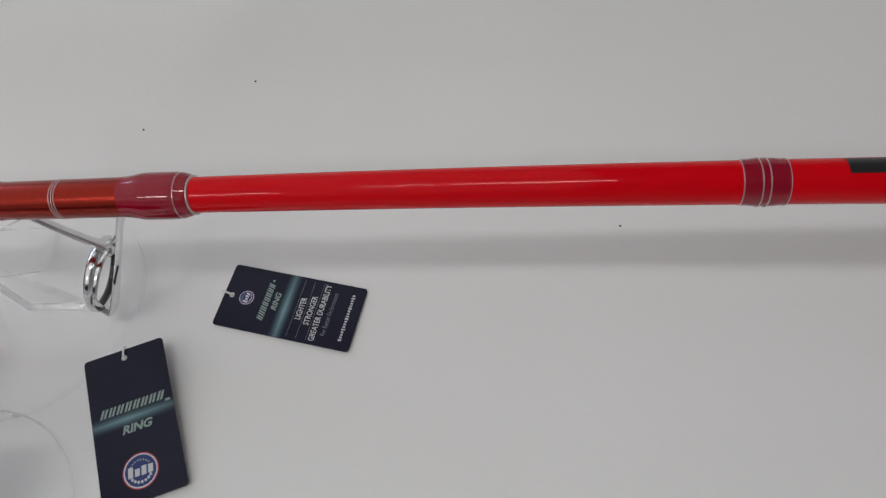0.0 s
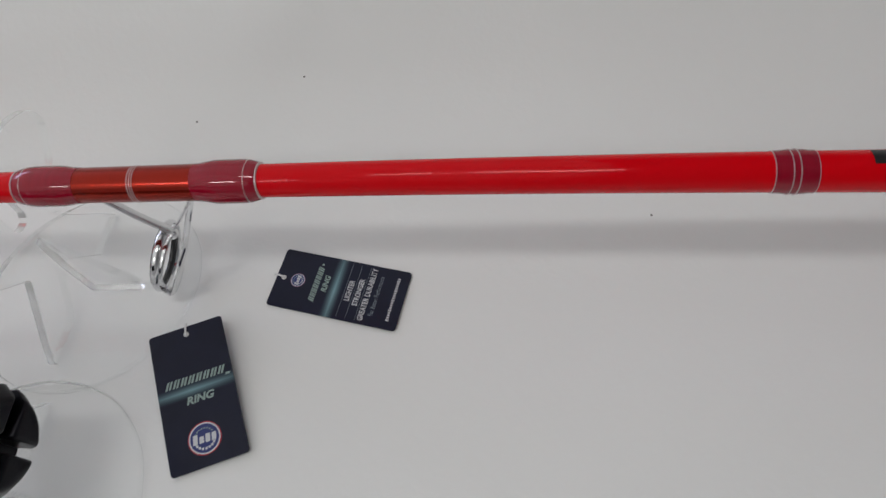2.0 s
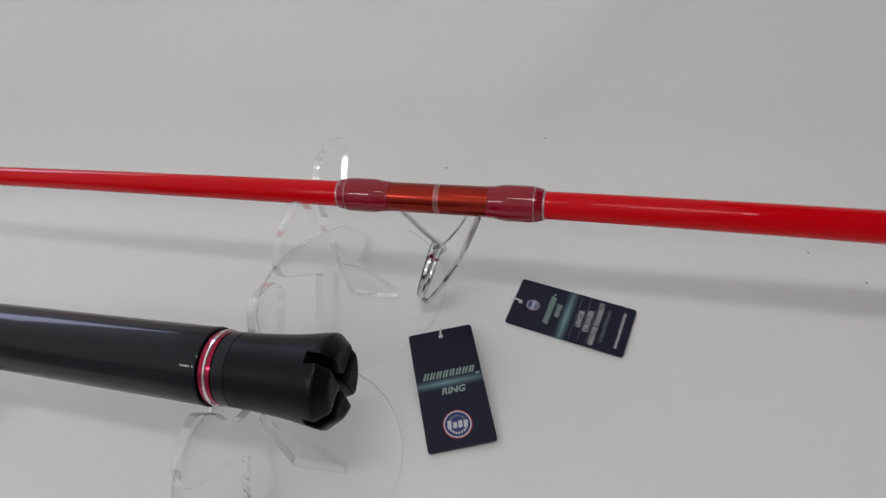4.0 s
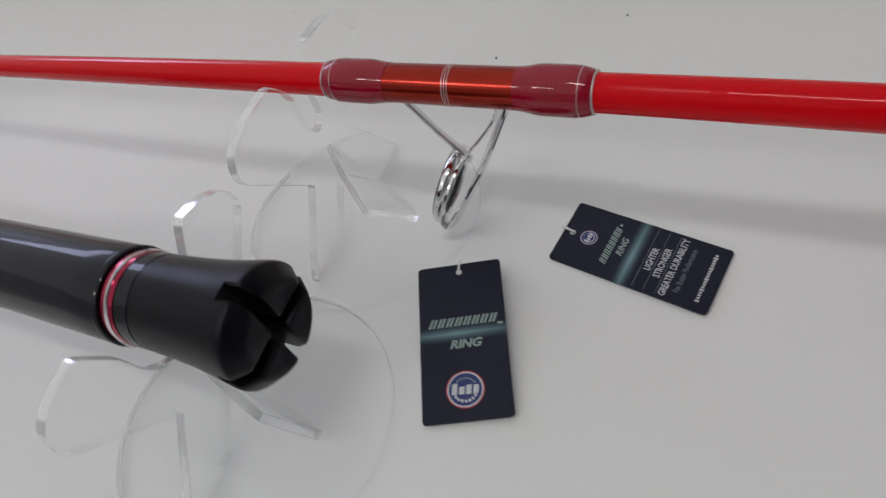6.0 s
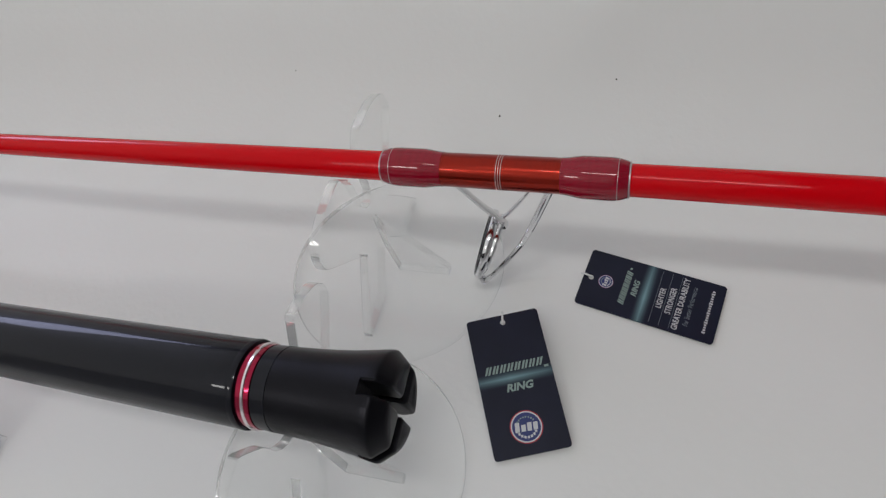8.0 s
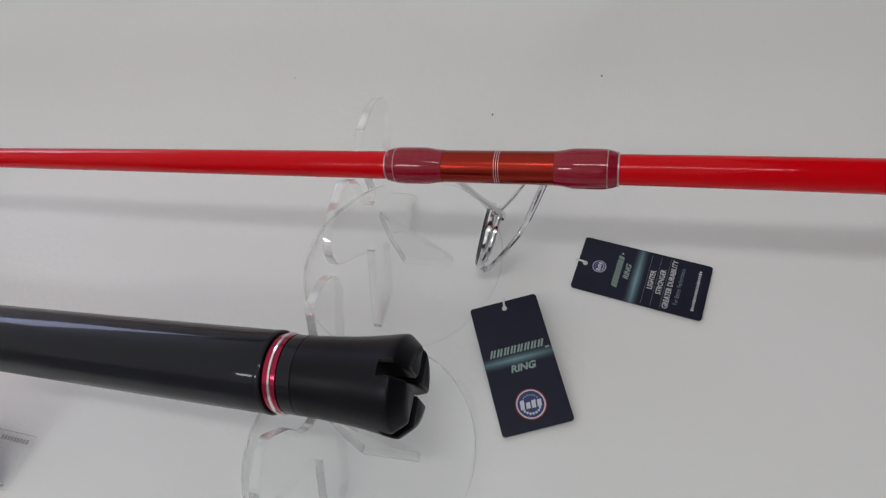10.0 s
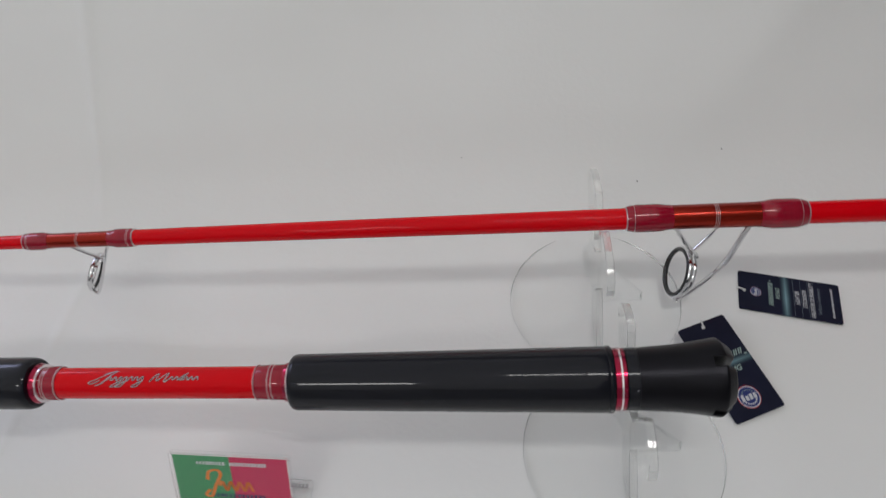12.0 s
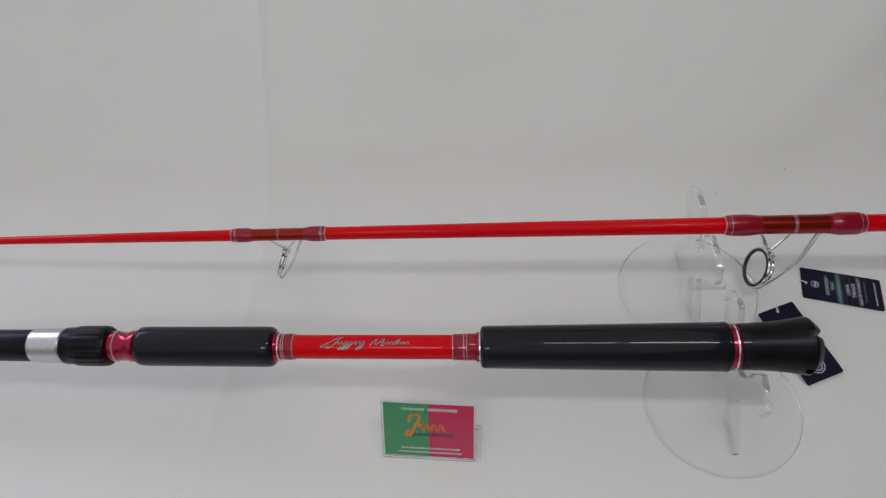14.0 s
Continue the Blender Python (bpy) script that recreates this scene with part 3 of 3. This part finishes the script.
    # the script mark on the handle blank: two joined words as plain strokes
    def flourish(points, width):
        line = smooth_line([(x, h, 0) for x, h in points], 5)
        script_stroke(rod, [(-0.4885 + 0.00138 * (p.x + 0.5 * p.y), 0.00128 * p.y) for p in line], 76, lower_radius(0), width)

    def waves(x0, x1, n, size, tails):
        out = []
        for k in range(n):
            x = x0 + (x1 - x0) * k / n
            step = (x1 - x0) / n
            out += [(x, -size), (x + 0.45 * step, size)]
            if k in tails:
                out += [(x + 0.75 * step, -size), (x + 0.3 * step, -3.6 * size), (x - 0.6 * step, -3.9 * size), (x + 0.4 * step, -1.6 * size)]
        return out + [(x1, -size)]

    flourish([(0.5, -1.2), (-4.0, -3.2), (-5.5, -2.2), (-1.0, 0.2), (4.5, 4.6), (7.0, 5.0), (4.0, 4.4), (0.5, 2.6)], 0.00055)
    flourish([(6.2, 4.6), (4.2, 0.5), (2.0, -3.0), (-1.0, -4.2)], 0.00065)
    flourish(waves(4.0, 26.5, 7, 1.25, (2, 3, 6)), 0.00058)
    flourish([(30.5, -2.2), (33.0, 3.2), (34.6, -1.6), (38.6, 3.6), (39.2, -2.0), (41.0, -1.0)], 0.00062)
    flourish(waves(41.0, 58.5, 6, 1.15, ()), 0.00056)
    flourish([(48.0, 1.2), (50.2, 3.4), (48.2, -1.6)], 0.0005)
    return rod


upper_rod()
lower_rod()


# ---- acrylic stands ----
def stand_profile(throat, base_z):
    """Outline of the upright: two splayed legs with an arch between them, two broad horns and a notch."""
    lobe = smooth_line([(0.0640, 0.0945, 0), (0.0668, 0.0990, 0), (0.0670, 0.1060, 0), (0.0632, 0.1135, 0), (0.0560, 0.1185, 0), (0.0465, 0.1215, 0), (0.0380, 0.1228, 0)], 4)
    right = [(0.0255, 0.0058), (0.0605, 0.0058), (0.0600, 0.0085), (0.0500, 0.0230), (0.0265, 0.0535), (0.0262, 0.0555)]
    right += [(p.x, p.y) for p in lobe] + throat
    left = [(-y, z) for y, z in reversed(right) if abs(y) > 1e-6]
    arch = [(-0.0045, 0.0330), (0.0, 0.0350), (0.0045, 0.0330)]
    return [(y, z - base_z) for y, z in right + left + arch]


def acrylic_stand(label, x, y, plate_x, plate_y, rib_y, throat, group):
    stand = thing("display_stand", label, "display stand", group)
    base = slab([(0.0795 * math.cos(2 * math.pi * k / 96), 0.0795 * math.sin(2 * math.pi * k / 96)) for k in range(96)], 0.0050, 0.0005)
    base.transform(Matrix.Translation((x, y, 0.0006)))
    plate = slab(stand_profile(throat, 0.0058), 0.0060, 0.0004)
    plate.transform(Matrix.Translation((plate_x - 0.0030, plate_y, 0.0058)) @ Matrix(((0, 0, 1, 0), (1, 0, 0, 0), (0, 1, 0, 0), (0, 0, 0, 1))))
    rib = slab([(0.0, 0.0302), (0.0035, 0.0), (0.0420, 0.0), (0.0425, 0.0075), (0.0025, 0.0580), (0.0, 0.0590)], 0.0055, 0.0004)
    rib.transform(Matrix.Translation((plate_x + 0.0032, rib_y + 0.00275, 0.0058)) @ Matrix(((1, 0, 0, 0), (0, 0, -1, 0), (0, 1, 0, 0), (0, 0, 0, 1))))
    for name, bm, what in (("base_disc", base, "clear round base disc"), ("upright", plate, "clear upright with a notch for the rod"), ("brace", rib, "clear triangular brace")):
        part(name, bm, (ACRYLIC, ACRYLIC_EDGE), stand, what, smooth=False)
    return stand


SLOT = [(0.0225, 0.1232), (0.0195, 0.1222), (0.0110, 0.1130), (0.0085, 0.1050), (0.0076, 0.0950)] + [(0.0076 * math.cos(radians(a)), 0.0845 - 0.0076 * math.sin(radians(a))) for a in (20, 45, 70, 90)]
CRADLE = [(0.0370, 0.1226), (0.0345, 0.1200), (0.0290, 0.1110), (0.0255, 0.1050)] + [(0.0240 * math.cos(radians(a)), 0.0998 - 0.0236 * math.sin(radians(a))) for a in (0, 18, 36, 54, 72, 90)]
acrylic_stand("clear acrylic round-based stand holding the thin red rod", -0.0910, 0.0, -0.0936, -0.0005, -0.0025, SLOT, "rod stands")
acrylic_stand("clear acrylic round-based stand under the black grip", -0.0860, -0.1510, -0.0865, -0.1480, -0.1510, CRADLE, "rod stands")


# ---- swing tags ----
def text_mesh(body, size, material, parent, m, name="lettering", shear=0.0, bold=0.0, squeeze=1.0, align="CENTER"):
    curve = bpy.data.curves.new(name, "FONT")
    curve.body, curve.size, curve.shear, curve.offset = body, size, shear, bold
    curve.align_x, curve.align_y = align, "CENTER"
    curve.resolution_u = 3
    tmp = new("tmp", curve)
    mesh = bpy.data.meshes.new_from_object(tmp.evaluated_get(bpy.context.evaluated_depsgraph_get()))
    bpy.data.objects.remove(tmp)
    bpy.data.curves.remove(curve)
    mesh.name = name
    mesh.materials.clear()
    mesh.materials.append(material)
    mesh.transform(m @ Matrix.Diagonal((squeeze, 1, 1, 1)))
    ob = new(name, mesh)
    ob.parent = parent
    return ob


def ink(name, outline, z, material, parent, m=None, thick=0.00004):
    bm = slab(outline, thick)
    bm.transform(Matrix.Translation((0, 0, z)))
    if m is not None:
        bm.transform(m)
    return part(name, bm, material, parent, smooth=False)


def disc(cx, cy, r, n=40):
    return [(cx + r * math.cos(2 * math.pi * k / n), cy + r * math.sin(2 * math.pi * k / n)) for k in range(n)]


def bar(cx, cy, w, h, slant=0.0):
    return [(cx - w / 2 - slant * h / 2, cy - h / 2), (cx + w / 2 - slant * h / 2, cy - h / 2), (cx + w / 2 + slant * h / 2, cy + h / 2), (cx - w / 2 + slant * h / 2, cy + h / 2)]


TAG_W, TAG_H, TAG_T = 0.0448, 0.0910, 0.0007


def swing_tag(label, m, wide):
    tag = thing("swing_tag", label, "tag", "swing tags", m=m)
    bm = bmesh.new()
    # a rounded card with a punched hole near its top edge
    rim = rounded(wide, TAG_H, 0.0022)
    hole = disc(0.0, TAG_H / 2 - 0.0052, 0.0017, 24)
    layers = []
    for z in (0.0, TAG_T):
        layers.append(([bm.verts.new((x, y, z)) for x, y in rim], [bm.verts.new((x, y, z)) for x, y in hole]))
    for outer, inner in layers:
        edges = []
        for ring in (outer, inner):
            for i in range(len(ring)):
                edges.append(bm.edges.new((ring[i], ring[(i + 1) % len(ring)])))
        bmesh.ops.triangle_fill(bm, use_beauty=True, edges=edges)
    for which in (0, 1):
        a, b = layers[0][which], layers[1][which]
        for i in range(len(a)):
            bm.faces.new((a[i], a[(i + 1) % len(a)], b[(i + 1) % len(b)], b[i]))
    card = part("card", bm, TAG_PRINT, tag, smooth=False)
    part("loop", wire(smooth_line([(0.0, TAG_H / 2 - 0.0062, 0.0012), (0.0003, TAG_H / 2 - 0.0030, 0.0020), (0.0009, TAG_H / 2 + 0.0004, 0.0016), (0.0012, TAG_H / 2 + 0.0020, 0.0004)]), 0.0007), NYLON, tag, "clear plastic loop stub")
    part("eyelet", wire_ring(Vector((0, TAG_H / 2 - 0.0052, TAG_T)), 0.0014, 0.00035, Matrix.Rotation(math.pi / 2, 4, "Y"), 1.0, 1.0, 20, 6), NYLON, tag)
    return tag, card


def round_badge(card, cx, cy, r, z, rim):
    """The round maker's badge as plain shapes: red rim, white ring, blue field, white bars."""
    ink("badge", disc(cx, cy, r), z, rim, card)
    ink("badge", disc(cx, cy, r * 0.94), z + 0.00006, WHITE_INK, card)
    ink("badge", disc(cx, cy, r * 0.86), z + 0.00012, BLUE_INK, card)
    zb = z + 0.00018
    w = r * 0.34
    for k, (h, dy) in enumerate(((0.58, 0.04), (0.40, -0.05), (0.50, -0.02), (0.46, -0.03))):
        ink("badge_mark", bar(cx + (k - 1.5) * w * 1.08, cy + dy * r, w * 0.80, h * r, 0.12), zb, WHITE_INK, card)
    for k in range(7):
        a = radians(-145 + 110 * k / 6)
        ink("badge_mark", bar(cx + 0.62 * r * math.cos(a), cy + 0.62 * r * math.sin(a), 0.13 * r, 0.15 * r), zb, WHITE_INK, card)
    for k in range(8):
        a = radians(145 - 110 * k / 7)
        ink("badge_mark", bar(cx + 0.60 * r * math.cos(a), cy + 0.60 * r * math.sin(a), 0.08 * r, 0.09 * r), zb, MINT_INK, card)


def word_blocks(card, cx, cy, w, h, n, z, material, slant=0.25):
    """A trade word as a row of plain slanted blocks."""
    step = w / n
    for k in range(n):
        x = cx + (k - (n - 1) / 2) * step
        for side in (-1, 1):
            ink("word_block", bar(x + side * step * 0.22, cy, step * 0.29, h, slant), z, material, card)


def front_tag():
    bl, br, tl, tr = Vector((0.0106, -0.130, 0.0012)), Vector((0.0518, -0.1123, 0.0012)), Vector((-0.0250, -0.0470, 0.0165)), Vector((0.0170, -0.0300, 0.0130))
    m = basis((bl + br + tl + tr) / 4, br - bl + tr - tl, tl - bl + tr - br)
    tag, card = swing_tag("dark navy swing tag with teal streak, partly lifted off sheet", m, TAG_W + 0.0024)
    z = TAG_T + 0.00005
    word_blocks(card, 0.0005, 0.0098, 0.0375, 0.0052, 8, z, MINT_INK, 0.42)
    ink("word_block", bar(0.0205, 0.0062, 0.0028, 0.0014), z, MINT_INK, card)
    text_mesh("RING", 0.0066, MINT_INK, card, Matrix.Translation((0.0010, -0.0036, z)), shear=0.25, bold=0.00026, squeeze=1.08)
    round_badge(card, -0.0005, -0.0288, 0.0101, z, CRIMSON_INK)
    return tag


def back_tag():
    a, b, c, d = Vector((0.0473, 0.0302, 0.0014)), Vector((0.1382, 0.0100, -0.0046)), Vector((0.1305, -0.0302, -0.0082)), Vector((0.0392, -0.0110, 0.0002))
    m = basis((a + b + c + d) / 4, a - d + b - c, a - b + d - c)
    tag, card = swing_tag("dark navy swing tag with white lettering, flat on white sheet", m, TAG_W - 0.0012)
    z = TAG_T + 0.00005
    round_badge(card, 0.0, 0.0300, 0.0050, z, MAUVE_INK)
    word_blocks(card, 0.0, 0.0165, 0.0260, 0.0042, 8, z, MINT_INK, 0.3)
    ink("word_block", bar(0.0150, 0.0165, 0.0014, 0.0014), z, MINT_INK, card)
    text_mesh("RING", 0.0052, MINT_INK, card, Matrix.Translation((0.0012, 0.0100, z)), shear=0.25, bold=0.00015)
    for line, (body, y, size) in enumerate((("LIGHTER", -0.0075, 0.0053), ("STRONGER", -0.0140, 0.0053), ("GREATER DURABILITY", -0.0205, 0.0053))):
        text_mesh(body, size, WHITE_INK, card, Matrix.Translation((0.0, y, z)), bold=0.00008, squeeze=0.74)
        ink("rule", bar(0.0, y + 0.0034, 0.0400, 0.00022), z, GREY_INK, card)
    text_mesh("For Better Performance", 0.0046, GREY_INK, card, Matrix.Translation((0.0, -0.0266, z)), squeeze=0.66)
    for k in range(18):
        ink("web_bar", bar((k - 8.5) * 0.00180, -0.0382, 0.0011, 0.0016 if k % 4 else 0.0023), z, WHITE_INK, card)
    return tag


front_tag()
back_tag()


# ---- card holder ----
def card_holder():
    lo, hi = Vector((-0.3890, -0.2085, 0.0035)), Vector((-0.3905, -0.1770, 0.0595))
    m = basis((lo + hi) / 2, (0.0908, -0.0055, 0.0), hi - lo)
    h = (hi - lo).length
    w = 0.0922
    holder = thing("card_holder", "clear acrylic holder with green and crimson shop card, on sheet", "card holder", m=m)
    front = slab(rounded(w + 0.003, h + 0.003, 0.0015), 0.0018, 0.0003)
    front.transform(Matrix.Translation((0, 0, 0.0009)))
    part("front_panel", front, (ACRYLIC, ACRYLIC_EDGE), holder, "clear front panel", smooth=False)
    rear = slab(rounded(w + 0.003, h + 0.003, 0.0015), 0.0018, 0.0003)
    rear.transform(Matrix.Translation((0, 0, -0.0024)))
    part("rear_panel", rear, (ACRYLIC, ACRYLIC_EDGE), holder, "clear rear panel", smooth=False)
    inv = m.inverted()
    foot = slab(rounded(0.0980, 0.0400, 0.003), 0.0022, 0.0003)
    foot.transform(inv @ Matrix.Translation((-0.3865, -0.1905, 0.0006)) @ Matrix.Rotation(radians(-3.4), 4, "Z"))
    part("foot_plate", foot, (ACRYLIC, ACRYLIC_EDGE), holder, "clear foot plate", smooth=False)
    for k in range(9):
        b = slab(bar(-0.0455 + 0.098 - 0.0085 - k * 0.0030, 0.0145, 0.0021, 0.0032), 0.00005)
        b.transform(inv @ Matrix.Translation((-0.3865, -0.1905, 0.0029)) @ Matrix.Rotation(radians(-3.4), 4, "Z"))
        part("etched_bar", b, ETCHED, holder, smooth=False)
    card = part("shop_card", slab(rounded(w, h - 0.001, 0.0006), 0.0005), (PAPER_WHITE, PAPER_WHITE), holder, "green and crimson printed shop card", smooth=False)
    z = 0.00052
    e = 0.0006
    hw, hh = w / 2 - e, h / 2 - e - 0.0005
    ink("green_half", [(-hw, -hh), (0.0010, -hh), (-0.0002, hh), (-hw, hh)], z, GREEN_PRINT, card)
    ink("crimson_half", [(0.0010, -hh), (hw, -hh), (hw, hh), (-0.0002, hh)], z, PINK_PRINT, card)
    z2 = z + 0.00006
    rng = random.Random(4)

    def bars(cy, x0, x1, height, step, colour):
        x = x0
        while x < x1:
            wd = step * rng.uniform(0.55, 0.85)
            ink("lettering_bar", bar(x + wd / 2, cy, wd, height * rng.uniform(0.75, 1.0), 0.1), z2, colour, card)
            x += step

    bars(0.0245, -0.0270, -0.0060, 0.0034, 0.0026, WHITE_INK)
    bars(0.0245, -0.0005, 0.0290, 0.0036, 0.0025, WHITE_INK)
    bars(-0.0050, -0.0180, 0.0240, 0.0042, 0.0034, NAVY_INK)
    bars(-0.0215, -0.0280, 0.0300, 0.0026, 0.0023, WHITE_INK)
    bars(-0.0262, -0.0310, 0.0330, 0.0022, 0.0020, WHITE_INK)

    def stroke(points, width):
        line = smooth_line([(x, y, 0) for x, y in points], 6)
        bm = bmesh.new()
        rows = []
        for i, p in enumerate(line):
            d = (line[min(i + 1, len(line) - 1)] - line[max(i - 1, 0)]).normalized()
            s = Vector((-d.y, d.x, 0)) * width * (0.7 + 0.5 * abs(d.y))
            rows.append((bm.verts.new(p - s + Vector((0, 0, z2 + 0.00005))), bm.verts.new(p + s + Vector((0, 0, z2 + 0.00005)))))
        for r0, r1 in zip(rows, rows[1:]):
            bm.faces.new((r0[0], r1[0], r1[1], r0[1]))
        part("script_mark", bm, ORANGE_INK, card, "orange script flourish", smooth=False)

    # the shop's hand-drawn mark as plain orange flourishes
    stroke([(-0.0200, 0.0090), (-0.0180, 0.0165), (-0.0110, 0.0185), (-0.0090, 0.0140), (-0.0140, 0.0040), (-0.0185, -0.0060), (-0.0230, -0.0050), (-0.0190, 0.0000)], 0.00115)
    stroke([(-0.0105 + 0.0013 * k, 0.0040 + 0.0040 * math.sin(1.15 * k)) for k in range(22)], 0.0010)
    stroke([(-0.0080 + 0.0013 * k, 0.0042 + 0.0034 * math.sin(1.15 * k + 2.4)) for k in range(18)], 0.0008)
    return holder


card_holder()


# ---- dust ----
def dust():
    """A few dark specks lying on the white sheet."""
    rng = random.Random(12)
    bm = bmesh.new()
    for x, s, r in ((-0.0345, 0.1355, 0.0010), (0.052, 0.165, 0.0008), (0.2608, 0.0768, 0.0008), (0.2977, 0.0529, 0.0009), (-0.216, 0.169, 0.0007)):
        c = Vector(sheet_point(x, s))
        up = (Vector(sheet_point(x + 0.002, s)) - c).cross(Vector(sheet_point(x, s + 0.002)) - c).normalized()
        side = up.cross(Vector((0, 1, 0.1))).normalized()
        fore = side.cross(up)
        rim = [bm.verts.new(c + (side * math.cos(k * math.pi / 4) + fore * math.sin(k * math.pi / 4)) * r * rng.uniform(0.6, 1.1) + up * 0.0001) for k in range(8)]
        top = bm.verts.new(c + up * r * 0.5)
        for k in range(8):
            bm.faces.new((rim[k], rim[(k + 1) % 8], top))
    return tagged(part("dust", bm, DUST), "few dark dust specks on the white sheet", "dust", kind="stuff")


dust()
